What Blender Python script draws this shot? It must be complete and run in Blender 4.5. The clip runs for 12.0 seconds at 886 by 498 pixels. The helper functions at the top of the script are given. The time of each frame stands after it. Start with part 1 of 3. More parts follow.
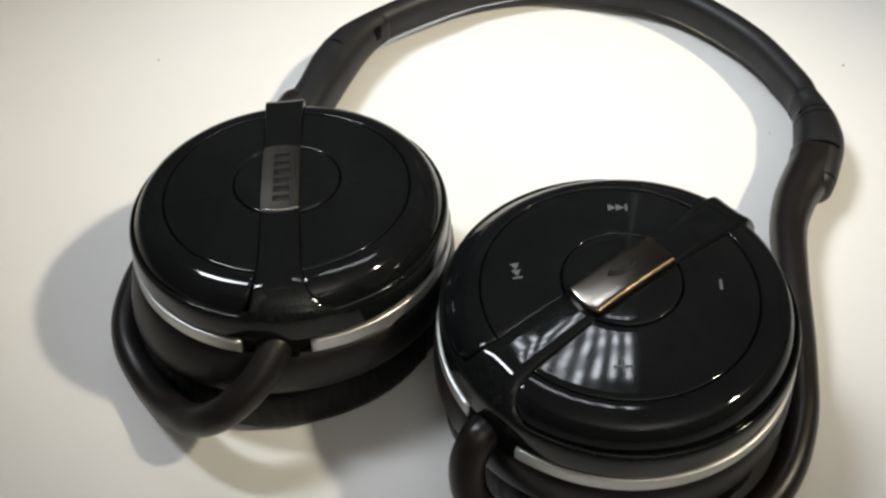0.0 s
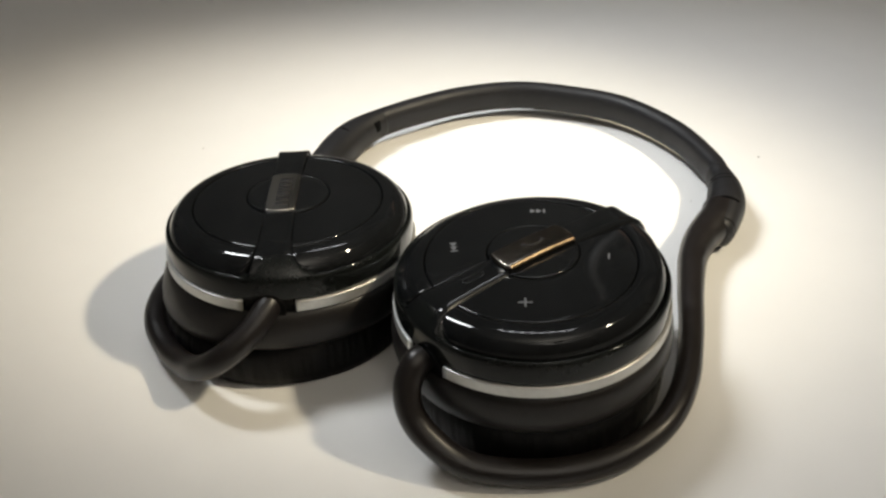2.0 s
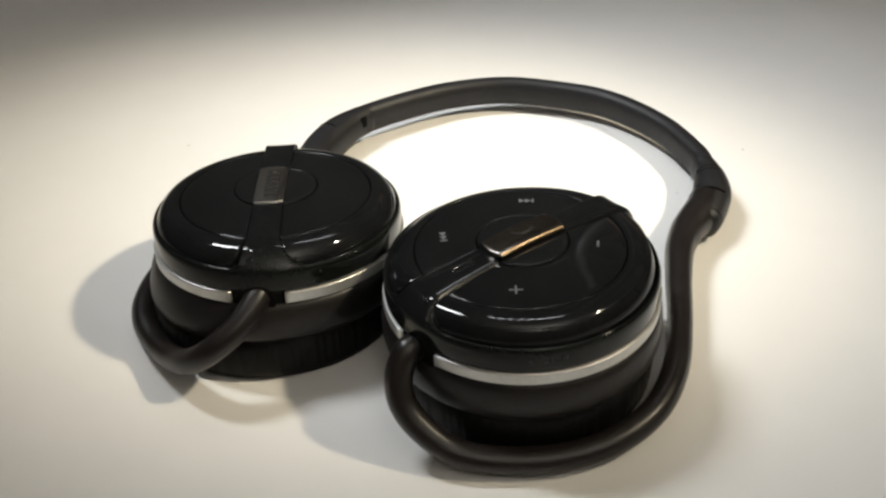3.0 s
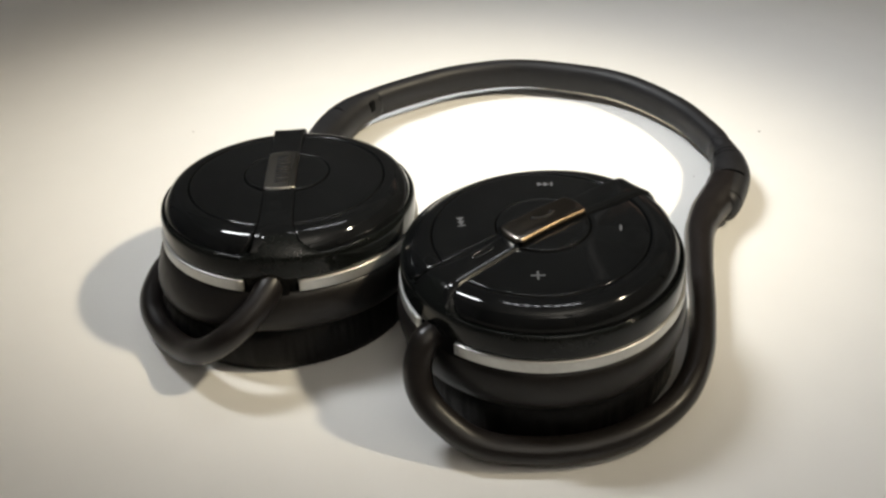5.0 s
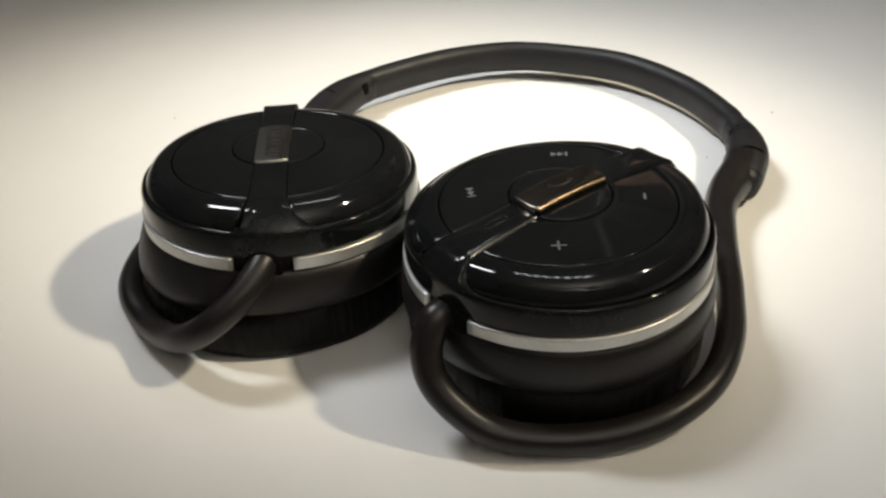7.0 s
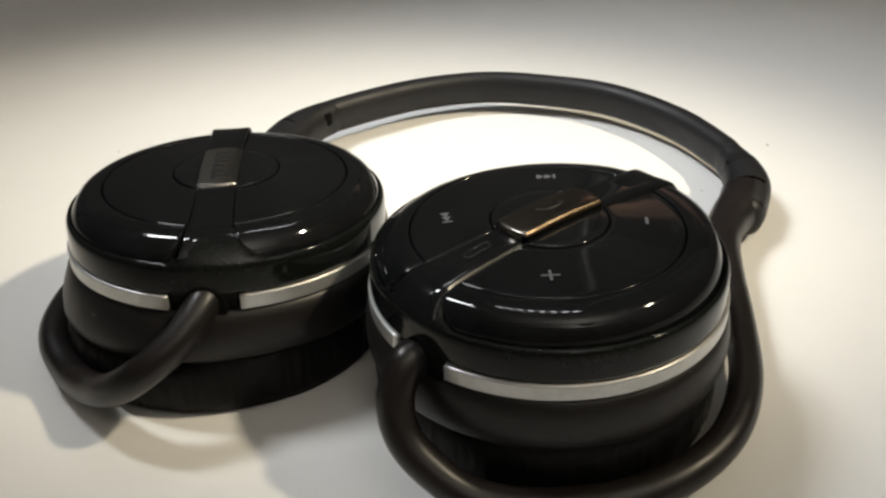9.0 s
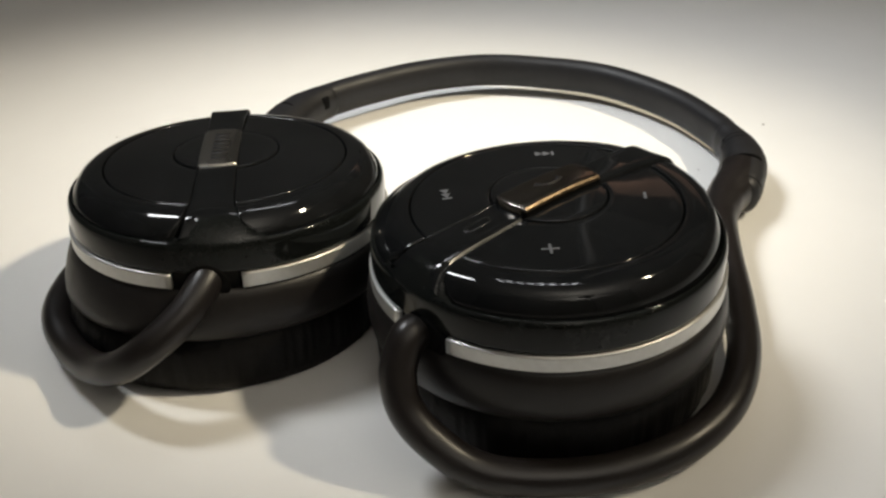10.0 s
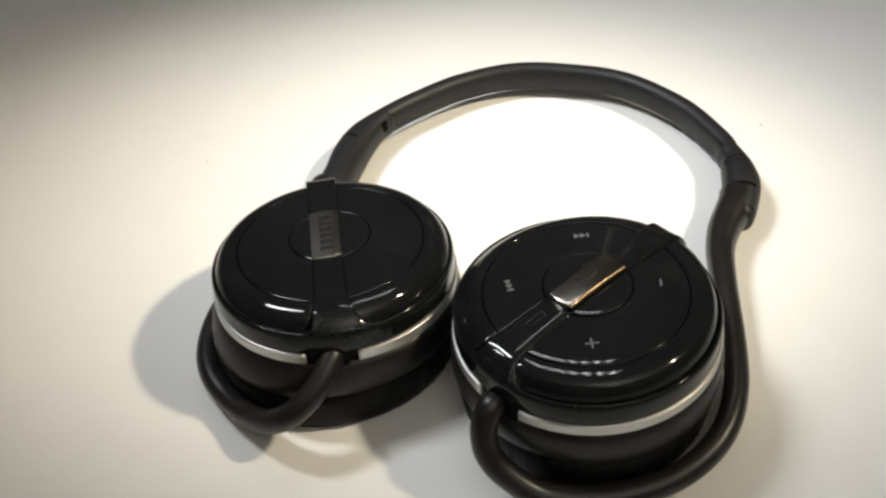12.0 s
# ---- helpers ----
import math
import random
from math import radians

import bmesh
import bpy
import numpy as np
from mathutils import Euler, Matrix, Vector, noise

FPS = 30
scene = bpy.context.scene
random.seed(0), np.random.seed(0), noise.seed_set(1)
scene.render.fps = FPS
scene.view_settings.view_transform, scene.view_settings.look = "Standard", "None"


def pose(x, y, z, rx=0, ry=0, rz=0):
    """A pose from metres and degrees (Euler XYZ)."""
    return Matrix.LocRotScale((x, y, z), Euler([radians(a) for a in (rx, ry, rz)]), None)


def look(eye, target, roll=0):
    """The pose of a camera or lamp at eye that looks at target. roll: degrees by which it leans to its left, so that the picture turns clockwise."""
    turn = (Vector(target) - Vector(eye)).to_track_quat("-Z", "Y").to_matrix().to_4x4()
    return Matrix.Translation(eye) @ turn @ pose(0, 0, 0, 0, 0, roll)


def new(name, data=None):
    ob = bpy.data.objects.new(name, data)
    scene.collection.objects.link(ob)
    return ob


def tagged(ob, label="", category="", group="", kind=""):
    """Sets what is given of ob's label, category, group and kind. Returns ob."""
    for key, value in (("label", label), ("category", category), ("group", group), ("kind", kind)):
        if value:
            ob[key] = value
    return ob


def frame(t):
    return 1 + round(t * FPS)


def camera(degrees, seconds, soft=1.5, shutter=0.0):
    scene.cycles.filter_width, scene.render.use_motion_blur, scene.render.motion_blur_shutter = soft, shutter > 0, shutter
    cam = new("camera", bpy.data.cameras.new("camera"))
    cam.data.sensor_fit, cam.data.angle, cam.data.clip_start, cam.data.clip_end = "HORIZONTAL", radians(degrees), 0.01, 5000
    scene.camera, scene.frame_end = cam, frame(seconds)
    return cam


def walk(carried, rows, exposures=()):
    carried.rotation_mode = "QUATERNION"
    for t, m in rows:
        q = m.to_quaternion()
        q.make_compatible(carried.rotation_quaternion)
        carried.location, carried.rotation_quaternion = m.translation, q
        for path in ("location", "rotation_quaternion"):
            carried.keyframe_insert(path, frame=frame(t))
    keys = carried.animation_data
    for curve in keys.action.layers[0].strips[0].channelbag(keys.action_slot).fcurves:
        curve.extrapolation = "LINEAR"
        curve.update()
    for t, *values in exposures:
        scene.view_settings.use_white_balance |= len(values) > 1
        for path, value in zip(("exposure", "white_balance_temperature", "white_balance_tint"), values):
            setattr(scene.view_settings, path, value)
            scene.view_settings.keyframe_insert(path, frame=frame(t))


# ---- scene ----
cam = camera(50.0, 12.0, soft=2.6)
ROWS = [
    (0.0, 0.0038, -0.1012, 0.1559, 41.90, 1.45, -0.06),
    (0.2, -0.0020, -0.1017, 0.1602, 41.75, 0.77, -0.51),
    (0.5, -0.0046, -0.1034, 0.1634, 42.02, 0.55, -0.33),
    (0.8, 0.0134, -0.1221, 0.1554, 44.39, -1.32, 0.50),
    (1.0, 0.0214, -0.1371, 0.1550, 48.28, -0.98, 1.94),
    (1.2, 0.0281, -0.1520, 0.1558, 51.17, 0.59, 2.68),
    (1.5, 0.0327, -0.1639, 0.1573, 54.02, 2.44, 2.88),
    (1.7, 0.0284, -0.1678, 0.1565, 55.33, 2.12, 3.19),
    (2.0, 0.0242, -0.1677, 0.1542, 54.80, 2.18, 2.96),
    (2.5, 0.0220, -0.1672, 0.1534, 55.23, 2.10, 2.52),
    (3.0, 0.0226, -0.1699, 0.1514, 55.11, 2.01, 1.78),
    (4.8, 0.0191, -0.1658, 0.1516, 54.82, 2.32, 1.56),
    (5.0, 0.0180, -0.1657, 0.1478, 54.39, 2.29, 1.40),
    (5.5, 0.0168, -0.1625, 0.1407, 55.35, 1.23, 0.94),
    (6.0, 0.0152, -0.1615, 0.1365, 55.48, 1.64, 0.69),
    (6.5, 0.0121, -0.1594, 0.1324, 55.56, 1.84, 0.43),
    (8.5, 0.0108, -0.1454, 0.1223, 57.48, 1.70, -1.07),
    (9.0, 0.0103, -0.1390, 0.1122, 59.29, 1.15, -1.58),
    (9.5, 0.0106, -0.1405, 0.1103, 59.16, 1.68, -1.90),
    (10.0, 0.0095, -0.1413, 0.1108, 58.71, 1.52, -2.07),
    (10.5, 0.0094, -0.1422, 0.1117, 58.54, 1.70, -1.94),
    (11.0, 0.0079, -0.1473, 0.1172, 57.94, 2.28, -2.51),
    (11.2, 0.0072, -0.1529, 0.1292, 57.02, 1.43, -2.56),
    (11.4, 0.0072, -0.1582, 0.1373, 55.15, 1.60, -2.14),
    (11.5, 0.0068, -0.1599, 0.1424, 53.55, 1.51, -2.11),
    (11.7, 0.0041, -0.1596, 0.1588, 51.49, 3.37, -2.68),
    (11.9, 0.0024, -0.1548, 0.1754, 49.39, 3.82, -2.65),
    (12.0, 0.0009, -0.1502, 0.1845, 47.91, 4.27, -3.22),
]
walk(cam, [(t, pose(*place)) for t, *place in ROWS], exposures=[(0.0, -0.34, 6230, 10), (0.6, -0.3, 6260, 10), (1.0, -0.22, 6380, 10), (1.5, -0.11, 6500, 10), (6.5, -0.12, 6500, 10),
     (8.5, -0.19, 6500, 10), (11.0, -0.2, 6500, 10), (11.6, -0.09, 6500, 10), (12.0, -0.09, 6480, 10)])

# ---- world and lamps ----
MM = 0.001
world = bpy.data.worlds.new("world")
world.use_nodes = True
world.node_tree.nodes["Background"].inputs[0].default_value = (0.9, 0.85, 0.8, 1)
world.node_tree.nodes["Background"].inputs[1].default_value = 0.02
scene.world = world
scene.view_settings.exposure = 0.0

AIM = (0.034, 0.085, 0.0)
LED_AT = (0.040, 0.237, 0.455)
BULB_AT = (0.60, -0.07, 0.68)
STRIP_AT = (-0.215, 0.14, 0.465)

SPOT_AT = (0.40, 1.70, 0.62)
SPOT_AIM = (0.67, 1.93, 0.91)


def lamp(name, at, power, colour, size, cone=None, blend=1.0, aim=AIM):
    data = bpy.data.lights.new(name, "SPOT" if cone else "POINT")
    data.energy, data.color, data.shadow_soft_size = power, colour, size
    if cone:
        data.spot_size, data.spot_blend = radians(cone), blend
    ob = new(name, data)
    ob.matrix_world = look(at, aim)
    return ob


def panel(name, at, power, colour, wide, tall, spread, aim):
    """A flat lamp with a beam that fades out towards its edge."""
    data = bpy.data.lights.new(name, "AREA")
    data.shape, data.size, data.size_y = "RECTANGLE", wide, tall
    data.energy, data.color, data.spread = power, colour, radians(spread)
    new(name, data).matrix_world = look(at, aim)


lamp("bulb_light", BULB_AT, 33.5, (1.0, 0.875, 0.64), 0.026, 18.0, 1.0, (-0.012, 0.083, 0))
lamp("bulb_glow", BULB_AT, 2.5, (1.0, 0.80, 0.52), 0.026, 36, 1.0, (-0.01, -0.03, 0))
panel("strip_light", STRIP_AT, 0.16, (0.95, 0.98, 1.0), 0.05, 0.14, 41.0, (0.05, 0.085, 0))
# Added spot, out of view, that only brightens the cabinet the caps mirror.
lamp("cabinet_fill", SPOT_AT, 12.0, (1.0, 0.84, 0.72), 0.02, 62.0, 0.6, SPOT_AIM)
# Added fill, unseen, bounced off the ceiling to lift the shadows.
lamp("ceiling_fill", (0.5, -1.15, 1.085), 55.0, (1.0, 0.97, 0.90), 0.04)


# ---- materials ----
def material(name, colour, rough=0.5, metal=0.0, coat=0.0, spec=0.5, grain=0.0, grain_scale=400.0, bump=0.0, bump_scale=2000.0, bump_mm=0.05,
             rough_var=0.0, stretch=(1, 1, 1), emit=0.0):
    """A surface with grain and stains at two scales, uneven gloss and a fine relief."""
    m = bpy.data.materials.new(name)
    m.use_nodes = True
    nt = m.node_tree
    p = nt.nodes["Principled BSDF"]
    p.inputs["Base Color"].default_value = (*colour, 1)
    p.inputs["Roughness"].default_value = rough
    p.inputs["Metallic"].default_value = metal
    p.inputs["Coat Weight"].default_value = coat
    p.inputs["Coat Roughness"].default_value = 0.03
    p.inputs["Specular IOR Level"].default_value = spec
    if emit:
        p.inputs["Emission Color"].default_value = (*colour, 1)
        p.inputs["Emission Strength"].default_value = emit
    co = nt.nodes.new("ShaderNodeTexCoord")
    mp = nt.nodes.new("ShaderNodeMapping")
    mp.inputs["Scale"].default_value = stretch
    nt.links.new(co.outputs["Object"], mp.inputs[0])

    def tex(scale, detail=4.0):
        n = nt.nodes.new("ShaderNodeTexNoise")
        n.inputs["Scale"].default_value = scale
        n.inputs["Detail"].default_value = detail
        nt.links.new(mp.outputs[0], n.inputs["Vector"])
        return n

    def span(source, lo, hi):
        r = nt.nodes.new("ShaderNodeMapRange")
        r.inputs["To Min"].default_value, r.inputs["To Max"].default_value = lo, hi
        r.inputs["From Min"].default_value, r.inputs["From Max"].default_value = 0.3, 0.7
        nt.links.new(source, r.inputs["Value"])
        return r.outputs[0]

    if grain:
        fine, broad = tex(grain_scale), tex(grain_scale / 14.0, 2.0)
        both = nt.nodes.new("ShaderNodeMath")
        both.operation = "MULTIPLY"
        nt.links.new(span(fine.outputs[0], 1 - grain, 1 + grain), both.inputs[0])
        nt.links.new(span(broad.outputs[0], 1 - grain, 1 + grain), both.inputs[1])
        mix = nt.nodes.new("ShaderNodeVectorMath")
        mix.operation = "SCALE"
        mix.inputs[0].default_value = colour
        nt.links.new(both.outputs[0], mix.inputs["Scale"])
        nt.links.new(mix.outputs[0], p.inputs["Base Color"])
    if rough_var:
        n = tex(160.0, 5.0)
        nt.links.new(span(n.outputs[0], max(rough - rough_var, 0.01), rough + rough_var), p.inputs["Roughness"])
    if bump:
        n = tex(bump_scale, 3.0)
        b = nt.nodes.new("ShaderNodeBump")
        b.inputs["Strength"].default_value = bump
        b.inputs["Distance"].default_value = bump_mm * MM
        nt.links.new(n.outputs[0], b.inputs["Height"])
        nt.links.new(b.outputs[0], p.inputs["Normal"])
    return m


GLOSS = material("gloss_black_plastic", (0.0075, 0.0082, 0.009), 0.055, spec=0.38, rough_var=0.02, grain=0.2, grain_scale=900)
SIDE = material("satin_black_side", (0.0078, 0.009, 0.0088), 0.07, spec=0.3, rough_var=0.03, grain=0.2, grain_scale=900)
CHAMFERED = material("satin_black_chamfer", (0.0075, 0.0082, 0.009), 0.27, spec=0.5, rough_var=0.03)
SEAM = material("seam_black", (0.0015, 0.0015, 0.0015), 0.8, spec=0.1)
RUBBER = material("matte_black_rubber", (0.0115, 0.0095, 0.009), 0.34, spec=0.45, grain=0.15, grain_scale=700, bump=0.25, bump_scale=3500, bump_mm=0.03, rough_var=0.06)
BAND = material("satin_black_band", (0.008, 0.0078, 0.009), 0.52, spec=0.4, grain=0.15, grain_scale=600, bump=0.15, bump_scale=3000, bump_mm=0.02, rough_var=0.05)
COLLAR = material("soft_black_collar", (0.0105, 0.009, 0.0085), 0.42, spec=0.4, grain=0.15, grain_scale=700, bump=0.2, bump_scale=3000, bump_mm=0.03, rough_var=0.05)
PADDING = material("black_leatherette", (0.0045, 0.0042, 0.0042), 0.5, spec=0.15, grain=0.25, grain_scale=900, bump=0.6, bump_scale=1500, bump_mm=0.15)
SILVER = material("satin_silver", (0.62, 0.62, 0.60), 0.38, metal=0.75, grain=0.05, grain_scale=800, rough_var=0.05)
STEEL = material("brushed_steel_plate", (0.36, 0.33, 0.29), 0.19, metal=1.0, grain=0.07, grain_scale=2500, rough_var=0.06, stretch=(1, 0.06, 1))
EDGE_METAL = material("champagne_bevel", (0.165, 0.12, 0.078), 0.36, metal=1.0, grain=0.3, grain_scale=1500, rough_var=0.05)
PRINT = material("grey_print", (0.1, 0.105, 0.115), 0.5, grain=0.08)
DULL_STEEL = material("dull_steel_plate", (0.38, 0.365, 0.33), 0.28, metal=1.0, grain=0.07, grain_scale=2500, rough_var=0.06, stretch=(1, 0.06, 1))
PLATE_INK = material("dark_plate_ink", (0.012, 0.011, 0.011), 0.6, spec=0.25)
PILL = material("smoked_indicator", (0.009, 0.009, 0.01), 0.35, spec=0.4)
TABLE = material("white_laminate", (0.80, 0.79, 0.765), 0.36, spec=0.25, grain=0.01, grain_scale=60)
DUST = material("grey_dust", (0.46, 0.43, 0.41), 0.9)
WALL = material("grey_wall_paint", (0.42, 0.405, 0.385), 0.8, grain=0.06, grain_scale=6, bump=0.1, bump_scale=200, bump_mm=0.3)
CEIL = material("ceiling_paint", (0.62, 0.59, 0.55), 0.85, grain=0.05, grain_scale=5)
WOOD = material("brown_wood", (0.36, 0.25, 0.2), 0.5, grain=0.2, grain_scale=30, stretch=(1, 1, 0.15))
DARK_WOOD = material("dark_wood", (0.03, 0.022, 0.018), 0.5, grain=0.2, grain_scale=30, stretch=(1, 1, 0.15))
FLOORING = material("dark_floor", (0.10, 0.075, 0.06), 0.6, grain=0.15, grain_scale=8)
LED_GLOW = material("led_glow", (0.95, 0.97, 1.0), 0.4, emit=26.0)
BULB_GLOW = material("bulb_glow", (1.0, 0.86, 0.62), 0.4, emit=12.0)
STRIP_GLOW = material("strip_glow", (0.95, 0.98, 1.0), 0.4, emit=5.0)
HOUSING = material("lamp_housing", (0.06, 0.06, 0.06), 0.5, grain=0.1, grain_scale=200)
LEG = material("grey_steel", (0.35, 0.35, 0.36), 0.35, metal=0.8, grain=0.05, grain_scale=100)


# ---- mesh helpers (sizes in millimetres) ----
def part(name, bm, mat, parent=None, label="", smooth=True):
    """Links a bmesh in millimetres as one mesh object."""
    bmesh.ops.remove_doubles(bm, verts=bm.verts, dist=1e-4)
    bmesh.ops.recalc_face_normals(bm, faces=bm.faces)
    bmesh.ops.scale(bm, vec=(MM, MM, MM), verts=bm.verts)
    me = bpy.data.meshes.new(name)
    bm.to_mesh(me)
    bm.free()
    me.materials.append(mat)
    me.polygons.foreach_set("use_smooth", [smooth] * len(me.polygons))
    ob = new(name, me)
    if parent:
        ob.parent = parent
    if label:
        tagged(ob, label)
    return ob


def empty(name):
    return new(name)


def grid(rows, loop_u=False, loop_v=False, bm=None):
    """A sheet of faces over rows of points."""
    bm = bm or bmesh.new()
    vs = [[bm.verts.new(p) for p in row] for row in rows]
    nr, nc = len(vs), len(vs[0])
    for i in range(nr if loop_v else nr - 1):
        for j in range(nc if loop_u else nc - 1):
            q = [vs[i][j], vs[i][(j + 1) % nc], vs[(i + 1) % nr][(j + 1) % nc], vs[(i + 1) % nr][j]]
            bm.faces.new(q)
    return bm


def revolve(profile, n=128, wobble=None):
    """A full turn of a profile of (radius, height)."""
    rows = []
    for k in range(n):
        a = 2 * math.pi * k / n
        row = []
        for i, (r, z) in enumerate(profile):
            if wobble:
                r, z = wobble(a, i, r, z)
            row.append((r * math.cos(a), r * math.sin(a), z))
        rows.append(row)
    return grid(rows, loop_v=True)


def arc_bar(profile, a0, a1, n=64):
    """A closed profile turned from angle a0 to a1 (degrees), with closed ends."""
    rows = []
    for k in range(n + 1):
        a = radians(a0 + (a1 - a0) * k / n)
        rows.append([(r * math.cos(a), r * math.sin(a), z) for r, z in profile])
    bm = grid(rows, loop_u=True)
    bm.verts.ensure_lookup_table()
    m = len(profile)
    bm.faces.new([bm.verts[i] for i in range(m)])
    bm.faces.new([bm.verts[n * m + i] for i in range(m)])
    return bm


def smooth_path(points, step=10):
    """A Catmull-Rom curve through points of any dimension."""
    c = [np.array(p, float) for p in points]
    c = [2 * c[0] - c[1]] + c + [2 * c[-1] - c[-2]]
    out = []
    for i in range(1, len(c) - 2):
        a, b, d, e = c[i - 1:i + 3]
        for k in range(step):
            u = k / step
            out.append(0.5 * (2 * b + (d - a) * u + (2 * a - 5 * b + 4 * d - e) * u * u + (3 * b - a - 3 * d + e) * u ** 3))
    return out + [c[-2]]


def sweep(points, n=20, step=10, power=2.0, dome=0.6):
    """A tube along points of (x, y, z, half width, half height), with domed ends. power: 2 is an ellipse, more is squarer."""
    path = smooth_path(points, step)
    rows = []
    last = len(path) - 1

    def ring(i, shrink, shift):
        p = path[i]
        t = path[min(i + 1, last)][:3] - path[max(i - 1, 0)][:3]
        t = t / np.linalg.norm(t)
        side = np.cross(t, (0, 0, 1.0))
        side = side / max(np.linalg.norm(side), 1e-6)
        up = np.cross(side, t)
        row = []
        for k in range(n):
            a = 2 * math.pi * k / n
            c, s = math.cos(a), math.sin(a)
            c = math.copysign(abs(c) ** (2 / power), c)
            s = math.copysign(abs(s) ** (2 / power), s)
            row.append(p[:3] + t * shift + side * c * p[3] * shrink + up * s * p[4] * shrink)
        return row

    for k in range(4, 0, -1):
        a = k / 4 * math.pi / 2
        rows.append(ring(0, max(math.cos(a), 0.02), -dome * math.sin(a) * path[0][3]))
    rows += [ring(i, 1.0, 0.0) for i in range(last + 1)]
    for k in range(1, 5):
        a = k / 4 * math.pi / 2
        rows.append(ring(last, max(math.cos(a), 0.02), dome * math.sin(a) * path[-1][3]))
    bm = grid([[tuple(q) for q in row] for row in rows], loop_u=True)
    bm.verts.ensure_lookup_table()
    bm.faces.new(bm.verts[:n])
    bm.faces.new(bm.verts[-n:])
    return bm


def box(x0, y0, z0, x1, y1, z1, bevel=0.0, bm=None):
    bm = bm or bmesh.new()
    made = bmesh.ops.create_cube(bm, size=1.0, matrix=Matrix.Translation(((x0 + x1) / 2, (y0 + y1) / 2, (z0 + z1) / 2)) @ Matrix.Diagonal((x1 - x0, y1 - y0, z1 - z0, 1)))
    if bevel:
        edges = list({e for v in made["verts"] for e in v.link_edges})
        bmesh.ops.bevel(bm, geom=edges, offset=bevel, segments=3, profile=0.5, affect="EDGES")
    return bm


def prism(outline, z0, z1, bm=None):
    """A flat shape of a given outline, from z0 to z1."""
    bm = bm or bmesh.new()
    low = [bm.verts.new((x, y, z0)) for x, y in outline]
    top = [bm.verts.new((x, y, z1)) for x, y in outline]
    n = len(outline)
    bm.faces.new(top)
    bm.faces.new(low[::-1])
    for i in range(n):
        bm.faces.new((low[i], low[(i + 1) % n], top[(i + 1) % n], top[i]))
    return bm


def moved(bm, m):
    bmesh.ops.transform(bm, matrix=m, verts=bm.verts)
    return bm


# ---- room ----
def room():
    x0, x1, y0, y1, z0, z1 = -1900, 1900, -1500, 2300, -740, 1760
    t = 100
    for name, mat, b in (("floor", FLOORING, (x0 - t, y0 - t, z0 - t, x1 + t, y1 + t, z0)), ("ceiling", CEIL, (x0 - t, y0 - t, z1, x1 + t, y1 + t, z1 + t)),
                         ("wall_north", WALL, (x0 - t, y1, z0, x1 + t, y1 + t, z1)), ("wall_south", WALL, (x0 - t, y0 - t, z0, x1 + t, y0, z1)),
                         ("wall_east", WALL, (x1, y0, z0, x1 + t, y1, z1)), ("wall_west", WALL, (x0 - t, y0, z0, x0, y1, z1))):
        tagged(part(name, box(*b), mat, smooth=False), kind="structure")


def table():
    t = tagged(empty("table"), "white laminate table with a slightly glossy top", "table")
    part("tabletop", box(-750, -380, -30, 750, 560, 0, 3), TABLE, t, smooth=False)
    for x in (-700, 700):
        for y in (-330, 510):
            part("leg", box(x - 20, y - 20, -740, x + 20, y + 20, -30, 3), LEG, t, "grey steel leg", smooth=False)


def stand_in_cabinet():
    """An unseen dark cabinet on the wall, made up for the glossy caps to mirror."""
    o = tagged(empty("stand_in_cabinet"), "unseen dark wooden cabinet made up for the caps to mirror", "cabinet")
    part("body", box(510, 1940, 840, 1410, 2300, 1255, 4), DARK_WOOD, o, smooth=False)
    part("side_panel", box(480, 1925, 818, 509, 2300, 1255, 3), WOOD, o, "brown wooden side panel", smooth=False)
    part("bottom_rail", box(510, 1922, 818, 1410, 1939, 980, 3), WOOD, o, "brown wooden rail", smooth=False)
    for x in (514, 962):
        door = part("door", box(x, 1922, 984, x + 444, 1939, 1250, 3), DARK_WOOD, o, "dark stained door", smooth=False)
        part("handle", box(x + 225, 1902, 1000, x + 239, 1921, 1080, 3), LEG, door, smooth=False)


room()
table()
stand_in_cabinet()


# ---- headphones ----
TOP = ((0, 34.62), (5, 34.61), (10, 34.57), (17, 34.47), (20, 34.42), (22.8, 34.33), (24, 34.2), (25, 33.96), (25.8, 33.64), (26.5, 33.22), (27.2, 32.66), (27.9, 31.95), (28.5, 31.25), (28.95, 30.7), (29.15, 30.3))


def top_z(r):
    return float(np.interp(r, [a for a, _ in TOP], [b for _, b in TOP]))


def dome(r):
    """How far the crowned top rises over its edge."""
    return 1.0 * max(1 - (r / 24.5) ** 2, 0) ** 2


def crowned(bm, dx=0.0):
    """Lays a piece of the flat top on the crown, whose middle sits a little behind the cup's; dx: its shift sideways."""
    for v in bm.verts:
        r = math.hypot(v.co.x + dx, v.co.y)
        v.co.z += dome(r)
        v.co.y += 1.0 * max(1 - (r / 23.0) ** 2, 0)
    return bm


def gap_front(r):
    """Half the width of the strap's channel towards the cable end."""
    return float(np.interp(r, (0, 10, 22, 25, 27, 28, 28.6, 29.0, 29.2), (3.6, 3.65, 4.1, 4.6, 5.1, 5.8, 6.7, 8.2, 9.6)))


def gap_back(r):
    return float(np.interp(r, (0, 10, 22, 30), (3.6, 3.65, 3.9, 4.3)))


